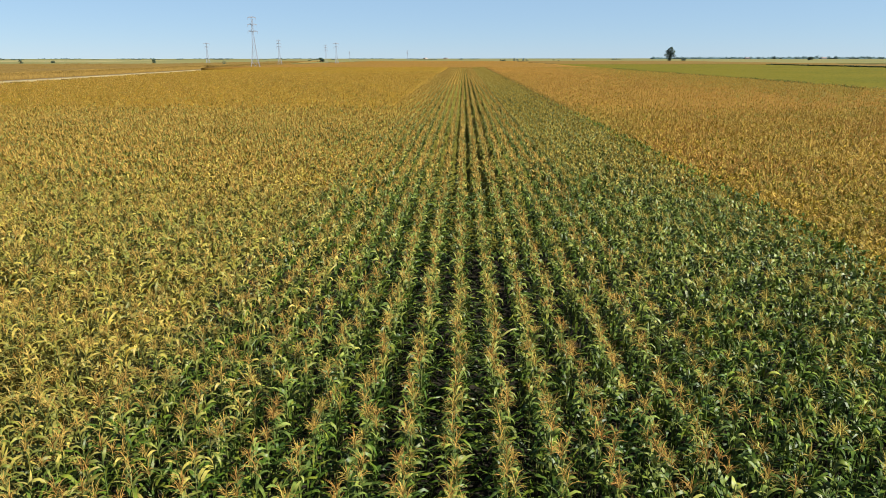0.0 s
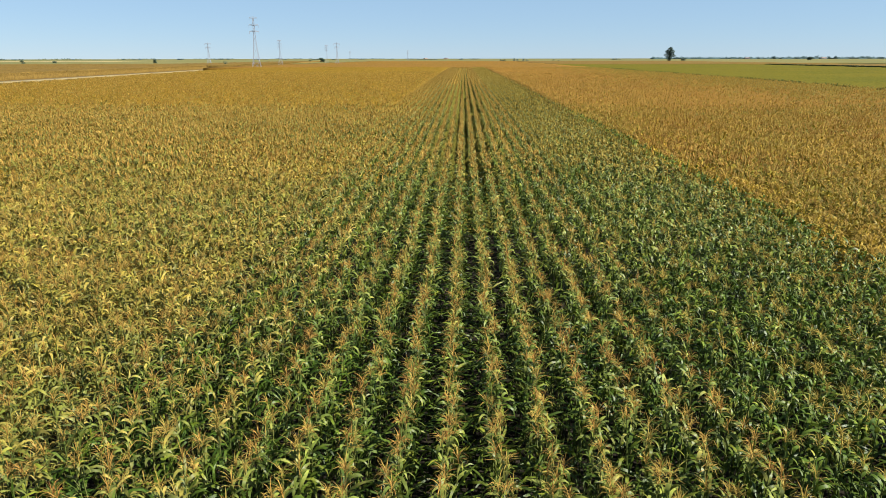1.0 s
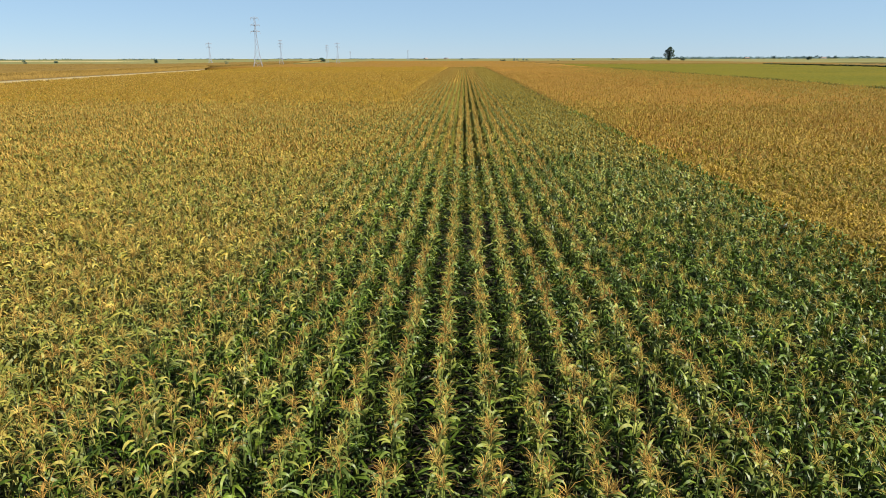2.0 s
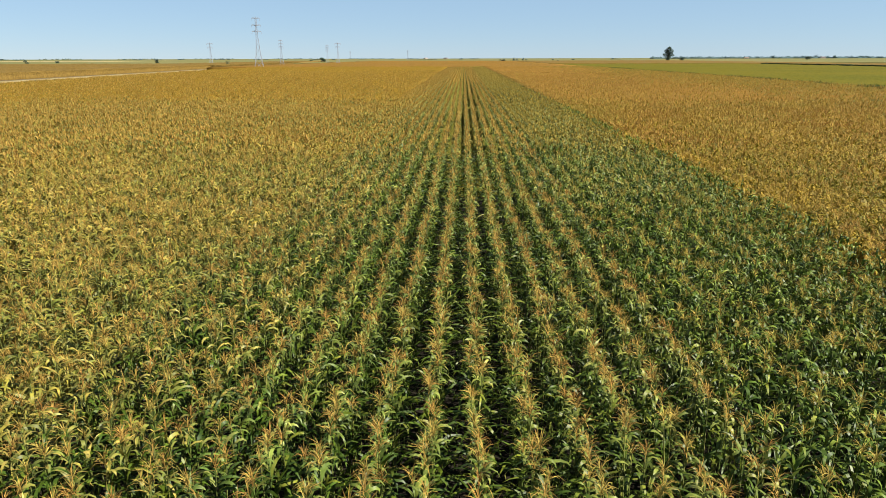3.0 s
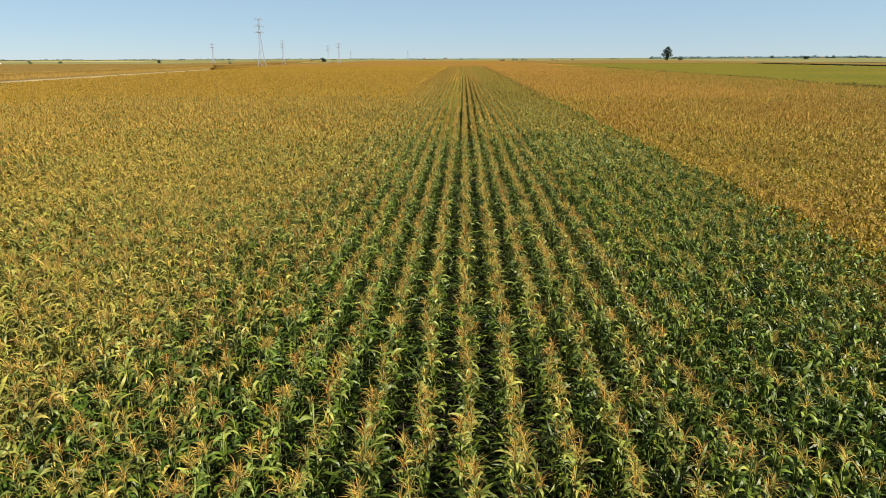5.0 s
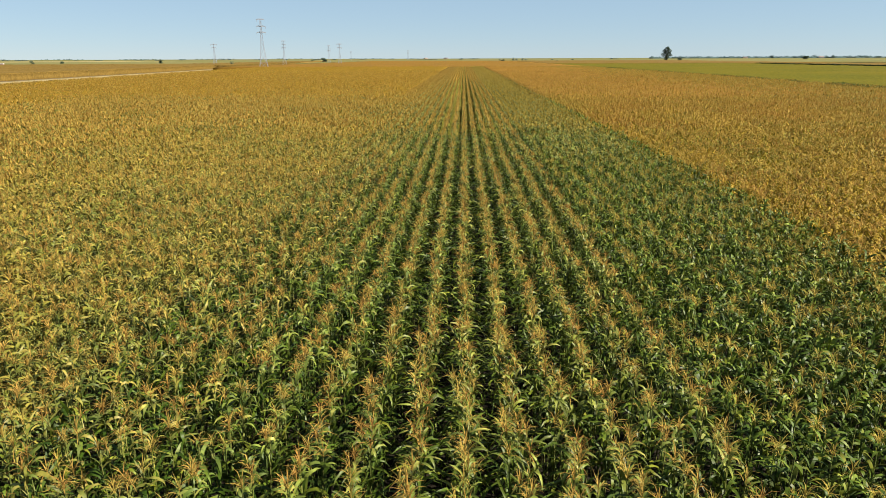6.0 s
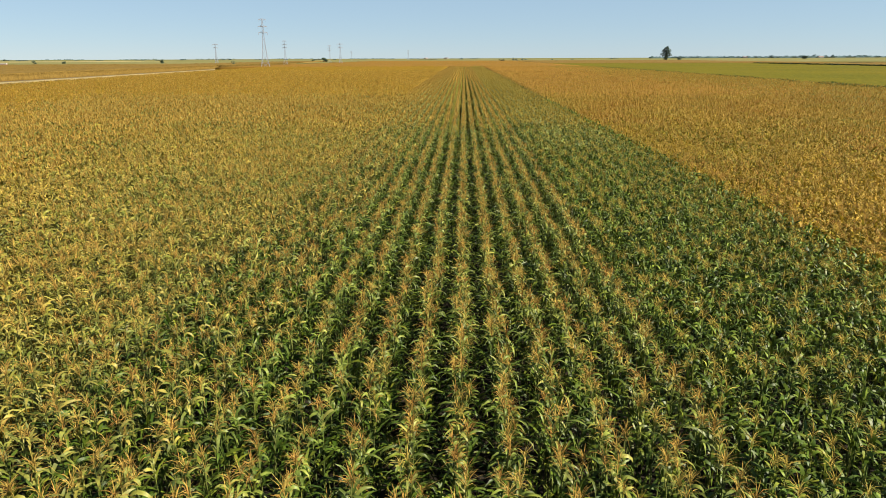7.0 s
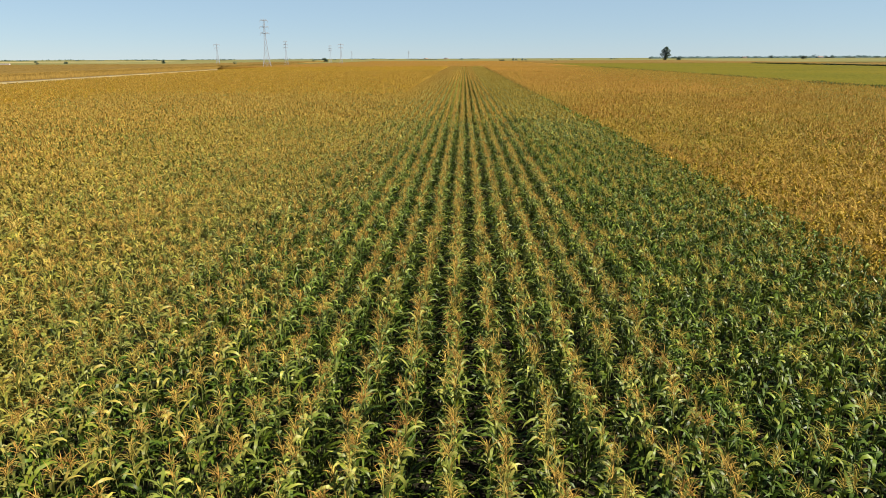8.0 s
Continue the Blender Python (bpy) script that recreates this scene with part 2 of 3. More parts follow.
rubber = surface_material("rubber", [(0.02, 0.02, 0.02), (0.03, 0.03, 0.03), (0.02, 0.02, 0.02), (0.035, 0.035, 0.035)], (1.0, 8.0), 0.8, 0.1)


# ---- mesh helpers ----
def part(name, bm, mat, parent=None, label=""):
    """Links a bmesh as one mesh object under a thing or a part."""
    me = bpy.data.meshes.new(name)
    bm.to_mesh(me)
    bm.free()
    me.materials.append(mat)
    ob = new(name, me)
    ob.parent = parent
    if label:
        ob["label"] = label
    return ob


def np_mesh(name, pieces, mats, smooth=True):
    """One mesh from arrays: pieces are (vertices n x k x 3, triangles m x 3 within one item, material number)."""
    verts, tris, slots, start = [], [], [], 0
    for v, f, slot in pieces:
        count, k = v.shape[:2]
        if not count:
            continue
        verts.append(v.reshape(-1, 3))
        offset = start + np.arange(count)[:, None, None] * k
        tris.append((f[None] + offset).reshape(-1, 3))
        slots.append(np.full(count * len(f), slot))
        start += count * k
    v, f, s = np.concatenate(verts), np.concatenate(tris), np.concatenate(slots)
    me = bpy.data.meshes.new(name)
    me.vertices.add(len(v))
    me.vertices.foreach_set("co", v.astype(np.float32).ravel())
    me.loops.add(len(f) * 3)
    me.loops.foreach_set("vertex_index", f.astype(np.int32).ravel())
    me.polygons.add(len(f))
    me.polygons.foreach_set("loop_start", np.arange(len(f), dtype=np.int32) * 3)
    me.polygons.foreach_set("material_index", s.astype(np.int32))
    me.polygons.foreach_set("use_smooth", np.full(len(f), smooth))
    for mat in mats:
        me.materials.append(mat)
    me.update(calc_edges=True)
    return me


def bar(bm, p, q, r, r2=None):
    """A four-sided bar from p to q."""
    p, q = Vector(p), Vector(q)
    way = (q - p).normalized()
    side = way.cross(Vector((0.3, 0.2, 1)) if abs(way.z) < 0.9 else Vector((1, 0.1, 0))).normalized()
    up = way.cross(side)
    rings = []
    for at, radius in ((p, r), (q, r if r2 is None else r2)):
        rings.append([bm.verts.new(at + (side * a + up * b) * radius) for a, b in ((1, 1), (-1, 1), (-1, -1), (1, -1))])
    for i in range(4):
        bm.faces.new((rings[0][i], rings[0][(i + 1) % 4], rings[1][(i + 1) % 4], rings[1][i]))
    bm.faces.new(rings[0][::-1])
    bm.faces.new(rings[1])


def rail(bm, points, r):
    """A four-sided bar bent through the points."""
    rings = [[bm.verts.new((x + a * r, y + b * r, z)) for a, b in ((1, 1), (-1, 1), (-1, -1), (1, -1))] for x, y, z in points]
    for p, q in zip(rings, rings[1:]):
        for i in range(4):
            bm.faces.new((p[i], p[(i + 1) % 4], q[(i + 1) % 4], q[i]))
    bm.faces.new(rings[0][::-1])
    bm.faces.new(rings[-1])


def box(bm, lo, hi):
    made = bmesh.ops.create_cube(bm, size=1)["verts"]
    for v in made:
        v.co = Vector([lo[i] + (v.co[i] + 0.5) * (hi[i] - lo[i]) for i in range(3)])
    return made


# ---- maize ----
def blades(base, az, el, length, width, droop, bend, twist, fold, segs, across, wave=0.0):
    """Leaf blades as arrays: each rises at el, arches over by droop, and tapers to a tip."""
    n = len(az)
    s = np.linspace(0, 1, segs + 1)
    pitch = el[:, None] - droop[:, None] * s[None] ** 1.25
    mid = (pitch[:, 1:] + pitch[:, :-1]) / 2
    turn = az[:, None] + bend[:, None] * s[None]
    mid_turn = (turn[:, 1:] + turn[:, :-1]) / 2
    d = (length / segs)[:, None]
    zero = np.zeros((n, 1))
    x = np.concatenate([zero, np.cumsum(np.cos(mid) * np.cos(mid_turn) * d, 1)], 1)
    y = np.concatenate([zero, np.cumsum(np.cos(mid) * np.sin(mid_turn) * d, 1)], 1)
    z = np.concatenate([zero, np.cumsum(np.sin(mid) * d, 1)], 1)
    centre = base[:, None, :] + np.stack([x, y, z], 2)
    side = np.stack([-np.sin(turn), np.cos(turn), np.zeros_like(turn)], 2)
    normal = np.stack([-np.sin(pitch) * np.cos(turn), -np.sin(pitch) * np.sin(turn), np.cos(pitch)], 2)
    tw = (twist[:, None] * s[None])[..., None]
    side, normal = side * np.cos(tw) + normal * np.sin(tw), normal * np.cos(tw) - side * np.sin(tw)
    prof = np.interp(s, [0, 0.15, 0.4, 0.7, 1], [0.65, 0.92, 1.0, 0.80, 0.0])
    half = (width[:, None] / 2 * prof[None])[..., None]
    lift = np.sin(fold) + wave * rng.normal(size=(n, segs + 1, 1))
    left = centre + half * (side * np.cos(fold) + normal * lift)
    lift = np.sin(fold) + wave * rng.normal(size=(n, segs + 1, 1))
    right = centre + half * (-side * np.cos(fold) + normal * lift)
    tris = []
    if across == 3:
        body = np.stack([left[:, :-1], centre[:, :-1], right[:, :-1]], 2).reshape(n, -1, 3)
        for i in range(segs - 1):
            for a, b in ((0, 1), (1, 2)):
                p, q, u, v = i * 3 + a, i * 3 + b, i * 3 + 3 + a, i * 3 + 3 + b
                tris += [(p, q, v), (p, v, u)]
        e = (segs - 1) * 3
        tris += [(e, e + 1, segs * 3), (e + 1, e + 2, segs * 3)]
        tip = segs * 3
    else:
        body = np.stack([left[:, :-1], right[:, :-1]], 2).reshape(n, -1, 3)
        for i in range(segs - 1):
            p = i * 2
            tris += [(p, p + 1, p + 3), (p, p + 3, p + 2)]
        e = (segs - 1) * 2
        tris += [(e, e + 1, segs * 2)]
    return np.concatenate([body, centre[:, -1:]], 1), np.array(tris)


LEAF_Z = np.array([1.90, 1.85, 1.79, 1.73, 1.66, 1.59, 1.52, 1.44, 1.36, 1.27, 1.17, 1.06, 0.93, 0.78, 0.62])
LEAF_LEN = np.array([0.24, 0.30, 0.36, 0.41, 0.45, 0.48, 0.51, 0.54, 0.56, 0.59, 0.62, 0.66, 0.70, 0.74, 0.76])
UPPER = 5             # leaf nodes from the top that have begun to turn yellow
# levels of detail: leaf nodes used, leaf segments, leaf width, tassel branches, branch segments, branch width, stalk
LEVELS = [
    (range(15), 5, 0.050, 22, 2, 0.0092, True),
    ((0, 1, 2, 3, 4, 5, 6, 8, 10, 12, 14), 3, 0.068, 12, 1, 0.0290, False),
    ((1, 3, 4, 8), 2, 0.105, 6, 1, 0.100, False),
    ((1, 4), 1, 0.16, 8, 1, 0.125, False),
]


def maize(xy, level, tall=1.0, droopy=1.0, tasselled=0.94, across=2, lengthy=1.0, fluff=1.0, along=0.85, stray=0.7):
    """Arrays of the leaves, tassels and stalks of plants that stand at xy."""
    nodes, segs, leaf_w, branches, branch_segs, branch_w, stalk = LEVELS[level]
    n = len(xy)
    h = tall * rng.normal(1.0, 0.055, n).clip(0.84, 1.13)
    foot = np.concatenate([xy, np.zeros((n, 1))], 1)
    lean = rng.normal(0, 0.035, (n, 2))
    facing = rng.normal(along, stray, n)        # leaves reach aslant along the rows and leave the lanes open
    pieces = []
    base, az, length, el, tier = [], [], [], [], []
    for j in nodes:
        tier.append(np.full(n, 0 if j < UPPER else 1 if j < 10 else 2))
        zj = LEAF_Z[j] * h + rng.normal(0, 0.03, n)
        at = foot.copy()
        at[:, :2] += lean * zj[:, None]
        at[:, 2] = zj
        base.append(at)
        az.append(facing * (1.0 if j < 10 else 0.4) + np.pi * (j % 2) + rng.normal(0, 0.8, n))
        length.append(LEAF_LEN[j] * (lengthy if j < 10 else max(lengthy, 1.08)) * rng.normal(1, 0.13, n).clip(0.6, 1.4))
        el.append(np.radians(rng.normal(64 if j > 2 else 70, 13, n)))
    base, az, length, el, tier = (np.concatenate(a) for a in (base, az, length, el, tier))
    m = len(az)
    droop = np.radians(rng.normal(154, 38, m).clip(30, 225)) * droopy
    upright = rng.random(m) < 0.13
    droop[upright] *= 0.3
    wide = np.full(m, leaf_w) * rng.normal(1, 0.15, m).clip(0.6, 1.4)
    bend, twist = rng.normal(0, 0.5, m), rng.normal(0, 0.95, m)
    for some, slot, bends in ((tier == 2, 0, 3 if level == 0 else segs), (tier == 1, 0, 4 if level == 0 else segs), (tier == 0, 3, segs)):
        if not some.any():
            continue
        v, f = blades(base[some], az[some], el[some], length[some], wide[some], droop[some], bend[some], twist[some], 0.35, bends, across, 0.1 if level == 0 else 0.0)
        pieces.append((v, f, slot))
    # tassel: a middle spike and side branches
    top = foot.copy()
    top[:, :2] += lean * 2.0
    top[:, 2] = 1.93 * h
    keep = rng.random(n) < tasselled
    tb, taz, tel, tlen, tdr = [], [], [], [], []
    spin = rng.random(n) * 6.28
    for b in range(branches):
        at = top.copy()
        at[:, 2] += 0.14 / branches * b
        tb.append(at[keep])
        taz.append((spin + b * 2.4 + rng.normal(0, 0.3, n))[keep])
        tel.append(np.radians(rng.normal(86 if b == 0 else 62, 6 if b == 0 else 18, n))[keep])
        tlen.append(rng.normal(0.25 if b == 0 else 0.20, 0.045, n)[keep] * fluff)
        tdr.append(np.radians(rng.normal(4 if b == 0 else 74, 32, n)).clip(0, 2.2)[keep])
    tb, taz, tel, tlen, tdr = (np.concatenate(a) for a in (tb, taz, tel, tlen, tdr))
    k = len(taz)
    v, f = blades(tb, taz, tel, tlen, np.full(k, branch_w), tdr, rng.normal(0, 0.2, k), rng.normal(0, 0.8, k), 0.0, max(branch_segs, 1), 2)
    pieces.append((v, f, 1))
    if stalk:
        ring = np.array([(0.012, 0), (-0.006, 0.0104), (-0.006, -0.0104)])
        sv = np.zeros((n, 6, 3))
        sv[:, :3, :2] = xy[:, None] + ring[None] * 1.2
        sv[:, 3:, :2] = xy[:, None] + lean[:, None] * 2.0 + ring[None] * 0.7
        sv[:, 3:, 2] = (1.95 * h)[:, None]
        st = np.array([(0, 1, 4), (0, 4, 3), (1, 2, 5), (1, 5, 4), (2, 0, 3), (2, 3, 5)])
        pieces.append((sv, st, 2))
    return pieces


def reach(x, y):
    """How near the flight line passes, in metres of depth, by the plan: 7 m along its way, more aside and ahead of its start; 999 where it is never overlooked."""
    side = (np.abs(x - 0.4) - 1.2) / 0.72
    d = np.maximum(np.maximum(y + 7.6, 6.0), side)
    return np.where(d > y + 35.5, 999.0, d)


def stand(x0, x1, y0, y1, step=STEP):
    """Places of the plants in rows, slightly uneven."""
    k = np.arange(math.ceil(x0 / ROW - 1e-6), math.floor(x1 / ROW + 1e-6) + 1)
    y = np.arange(y0, y1, step)
    gx, gy = np.meshgrid(k * ROW, y)
    xy = np.stack([gx.ravel(), gy.ravel()], 1)
    xy[:, 0] += rng.normal(0, 0.025, len(xy))
    xy[:, 1] += rng.uniform(-0.09, 0.09, len(xy))
    return xy[rng.random(len(xy)) > 0.04]


def beside(x, y):
    """The ground just beside and behind what is overlooked."""
    return (np.abs(x) < 27) & (y > -50) & (y < 24) & (reach(x, y) > 900)


NEAR, MIDDLE, FAR, LAST = 14.0, 28.0, 66.0, 240.0
SINGLE = (-1.05, 2.45, -26.5, -15.5)     # the stretch whose plants stand as things of their own


def single(xy):
    return (xy[:, 0] > SINGLE[0]) & (xy[:, 0] < SINGLE[1]) & (xy[:, 1] > SINGLE[2]) & (xy[:, 1] < SINGLE[3])


def sow(name, label, x0, x1, y_end, leaf, upper, tassel, tall, droopy, far_step, tasselled=0.94, mingle=None):
    """One field's maize, as one mesh for each level of detail."""
    in_strip = STRIP_LEFT <= x0 < STRIP_RIGHT
    for level, (near, far) in enumerate(((0, NEAR), (NEAR, MIDDLE), (MIDDLE, FAR), (FAR, 420.0 if in_strip else LAST))):
        wide = 0.72 * (far + 30) + 3
        xy = stand(max(x0, -wide), min(x1, wide), -31.0, min(y_end, far * 1.2), (STEP, 0.2, 0.21, far_step)[level])
        d = reach(xy[:, 0], xy[:, 1]) * rng.uniform(0.84, 1.18, len(xy))     # the levels mingle at their borders
        xy = xy[(d >= near) & (d < far) & ~single(xy) & (xy[:, 0] > LEFT_EDGE + 0.5 + slant(xy[:, 1]))]
        if level == 3:
            if not in_strip:
                xy = xy[rng.random(len(xy)) < 0.62]
            aside = stand(max(x0, -46), min(x1, 46), -52.0, 24.0, 0.27) if x0 < 46 else xy[:0]
            close = stand(max(x0, -27), min(x1, 27), -50.0, 24.0, 0.19) if x0 < 27 else xy[:0]
            aside = aside[(reach(aside[:, 0], aside[:, 1]) > 900) & ~beside(aside[:, 0], aside[:, 1])]
            close = close[beside(close[:, 0], close[:, 1])]
            xy = np.concatenate([xy, aside])
            if len(close):
                ob = new(name, np_mesh(name, maize(close, 2, tall, droopy, tasselled, lengthy=0.95 if in_strip else 1.0, fluff=1.0 if in_strip else 1.25, along=1.12, stray=0.55), [leaf, tassel, stalk_green, upper]))
                tagged(ob, label, "maize", kind="stuff")
        if mingle:          # share of plants from 36 m to 58 m out, where two stands run into each other
            xy = xy[rng.random(len(xy)) < np.interp(xy[:, 0], [36, 58], mingle)]
        if not len(xy):
            continue
        top, plume = upper, tassel
        if in_strip and tasselled > 0.5 and level:           # farther levels take yellower materials, brightening the strip by colour with distance
            top = leaf_yellow if upper is leaf_yellow else leaf_turning if level > 1 else leaf_upper if upper is leaf_green_top else upper
            plume = tassel_yellow if level > 1 and tassel is tassel_gold else tassel
        slim, full = ((0.9, 0.86, 0.74, 0.74)[level] if in_strip else 1.0), (1.0 if in_strip else 1.25)
        along, stray = (1.4, 0.36) if level else (1.12, 0.55)
        plumed = max(tasselled, 0.9) if in_strip and level > 1 and tasselled > 0.5 else tasselled
        pieces = maize(xy, level, tall, droopy, plumed, lengthy=slim, fluff=full, along=along, stray=stray)
        ob = new(name, np_mesh(name, pieces, [leaf, plume, stalk_green, top]))
        tagged(ob, label, "maize", kind="stuff")


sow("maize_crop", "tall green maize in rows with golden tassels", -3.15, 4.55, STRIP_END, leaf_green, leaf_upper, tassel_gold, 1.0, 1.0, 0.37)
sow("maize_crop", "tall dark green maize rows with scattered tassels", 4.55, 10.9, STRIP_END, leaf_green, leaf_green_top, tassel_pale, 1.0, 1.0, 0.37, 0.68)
sow("maize_crop", "green maize rows turning yellow at the top", -5.95, -3.15, STRIP_END, leaf_green, leaf_turning, tassel_gold, 1.0, 1.0, 0.37)
sow("maize_crop", "maize rows half turned yellow", STRIP_LEFT, -5.95, STRIP_END, leaf_turning, leaf_yellow, tassel_yellow, 1.0, 1.0, 0.37)
sow("maize_crop", "dark green last rows of the strip, few tassels", 10.9, STRIP_RIGHT, STRIP_END, leaf_green, leaf_green_top, tassel_gold, 1.06, 1.0, 0.28, 0.4)
sow("maize_crop", "yellowing maize with golden tassels, dense and level", LEFT_EDGE - 5, STRIP_LEFT - 0.1, 500, leaf_turning, leaf_yellow, tassel_yellow, 1.0, 1.0, 0.8)
sow("maize_crop", "dry orange-brown maize beside the green strip", STRIP_RIGHT + 0.1, 58, 500, leaf_dry, leaf_dry, tassel_dry, 0.95, 1.1, 0.8, mingle=(1, 0))
sow("maize_crop", "olive-yellow maize towards the green crop", 36, GREEN_X0 - 1.5, 500, leaf_turning, leaf_yellow, tassel_yellow, 0.95, 1.1, 0.8, mingle=(0, 1))


# single plants: stalk, leaves and tassel as parts
def single_plant():
    pieces = maize(np.zeros((1, 2)), 0, tasselled=1.1, across=3)
    thing = new("maize_plant")
    (tv, tf, _), (sv, sf, _) = pieces[-2:]
    part_of = lambda name, v, f, mat: new(name, np_mesh(name, [(v, f, 0)], [mat]))
    for leaves, f, slot in pieces[:-2]:
        for v in leaves:
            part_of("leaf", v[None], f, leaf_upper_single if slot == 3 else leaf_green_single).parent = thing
    part_of("tassel", tv, tf, tassel_gold_single).parent = thing
    part_of("stalk", sv, sf, stalk_green).parent = thing
    return tagged(thing, "tall green maize plant with a golden tassel", "maize plant", "maize plants in the rows")


kinds = [single_plant() for _ in range(8)]
spots = stand(SINGLE[0], SINGLE[1], SINGLE[2], SINGLE[3], STEP)
spots = spots[single(spots)]
for i, (px, py) in enumerate(spots[:330]):
    turn = 180 * rng.integers(0, 2) + rng.normal(0, 14)
    size = float(rng.normal(1.0, 0.05))
    m = pose(px, py, 0, 0, 0, turn) @ Matrix.Diagonal((1, 1, size, 1))
    if i < len(kinds):
        kinds[i].matrix_basis = m
    else:
        copy_thing(kinds[int(rng.integers(0, len(kinds)))], Matrix.Identity(4)).matrix_basis = m


# ---- ground and far crops ----
def ground_sheet():
    bm = bmesh.new()
    rings = [0, 60, 150, 400, 1000, 2400, 4700]
    centre, last = bm.verts.new((0, 0, 0)), None
    for r in rings[1:]:
        ring = [bm.verts.new((r * math.cos(a * math.pi / 48), r * math.sin(a * math.pi / 48), 0)) for a in range(96)]
        for i in range(96):
            j = (i + 1) % 96
            bm.faces.new((centre, ring[i], ring[j]) if last is None else (last[i], ring[i], ring[j], last[j]))
        last = ring
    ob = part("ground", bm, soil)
    return tagged(ob, "flat dark brown soil under the crops", "ground", kind="structure")


ground_sheet()


def canopy(name, label, mat, x0, x1, y0, y1, top, dx, dy, rough, hole=None, category="crop", kind="stuff", rise=0.0, soft_edge=None, second=None, turns=None, swerve=None):
    """A crop too far off to show its plants: an uneven top with closed sides; hole drops the part that stands as plants;
    second is a material that takes over between the two x of turns; swerve is the share of the slant at the two ends in x."""
    nx, ny = max(2, int((x1 - x0) / dx) + 1), max(2, int((y1 - y0) / dy) + 1)
    xs, ys = np.linspace(x0, x1, nx), np.linspace(y0, y1, ny)
    gx, gy = np.meshgrid(xs, ys)
    gz = top + rng.normal(0, rough, gx.shape) + rise * np.interp(gy, [90, 210], [0, 1])
    if soft_edge:
        gz[:, 0] = gz[:, -1] = soft_edge
    if hole is not None:
        near = reach(gx, gy)
        gz -= np.interp(near, [36, 130], [0.38, 0.0])
        gz = np.where((np.abs(gx) < 46) & (gy > -52) & (gy < 24) & (near > 900), 1.05, gz)
        gz = np.where(hole(gx, gy), 0.02, gz)
    gx2, gy2 = gx + rng.normal(0, dx * 0.12, gx.shape), gy + rng.normal(0, dy * 0.12, gx.shape)
    gx2[:, 0], gx2[:, -1], gy2[0], gy2[-1] = x0, x1, y0, y1
    if swerve:
        gx2 += slant(gy2) * np.interp(gx, [x0, x1], swerve)
    v = np.stack([gx2, gy2, gz], 2).reshape(-1, 3)
    i = (np.arange(ny - 1)[:, None] * nx + np.arange(nx - 1)[None]).ravel()
    f = np.concatenate([np.stack([i, i + 1, i + nx + 1], 1), np.stack([i, i + nx + 1, i + nx], 1)])
    # skirt round the edge, down to the soil
    rim = np.concatenate([np.arange(nx), np.arange(1, ny) * nx + nx - 1, (ny - 1) * nx + np.arange(nx - 2, -1, -1), np.arange(ny - 2, 0, -1) * nx])
    low = v[rim].copy()
    low[:, 2] = 0.004
    a, b = np.arange(len(rim)), np.roll(np.arange(len(rim)), -1)
    base = len(v)
    skirt = np.concatenate([np.stack([rim[a], base + a, base + b], 1), np.stack([rim[a], base + b, rim[b]], 1)])
    me = np_mesh(name, [(np.concatenate([v, low])[None], np.concatenate([f, skirt]), 0)], [mat, second or mat])
    if second:
        share = np.interp(gx.ravel()[i] + 4 * np.sin(gy.ravel()[i] * 0.06), turns, [0.0, 1.0])
        slot = (rng.random(len(i)) < share).astype(np.int32)
        me.polygons.foreach_set("material_index", np.concatenate([slot, slot, np.zeros(len(skirt), np.int32)]))
    return tagged(new(name, me), label, category, kind=kind)


def under_plants(x, y):
    return (reach(x, y) < FAR - 30) | beside(x, y)


canopy("maize_canopy", "golden maize field, dense level tops", crop_yellow, LEFT_EDGE, STRIP_LEFT - 0.05, -120, 210, 1.72, 0.9, 0.9, 0.17, under_plants, rise=0.13, soft_edge=1.35, swerve=(1, 0))
canopy("maize_canopy", "golden maize field far off, level tops", crop_yellow, LEFT_EDGE, STRIP_LEFT - 0.05, 210, STRIP_END + 6, 1.85, 1.2, 1.6, 0.2, soft_edge=1.35, swerve=(1, 0))
canopy("maize_canopy", "dry orange maize field turning olive, uneven tops", crop_orange, STRIP_RIGHT + 0.3, GREEN_X0 - 1.2, -120, 210, 1.66, 0.9, 0.9, 0.17, under_plants, rise=0.12, soft_edge=1.25, second=crop_olive, turns=(34, 64))
canopy("maize_canopy", "dry orange maize field far off, olive on one side", crop_orange, STRIP_RIGHT + 0.3, GREEN_X0 - 1.2, 210, STRIP_END + 6, 1.78, 1.2, 1.4, 0.2, soft_edge=1.25, second=crop_olive, turns=(40, 70))
canopy("green_crop", "flat green crop beyond the weedy field edge", crop_meadow, GREEN_X0, GREEN_X1, -120, 560, 1.5, 3.0, 3.0, 0.10)
canopy("brown_maize", "ripe brown maize behind the dirt track", crop_brown, -420, TRACK_X0 - 1.0, -120, 540, 2.3, 3.0, 2.5, 0.20, swerve=(1, 1))


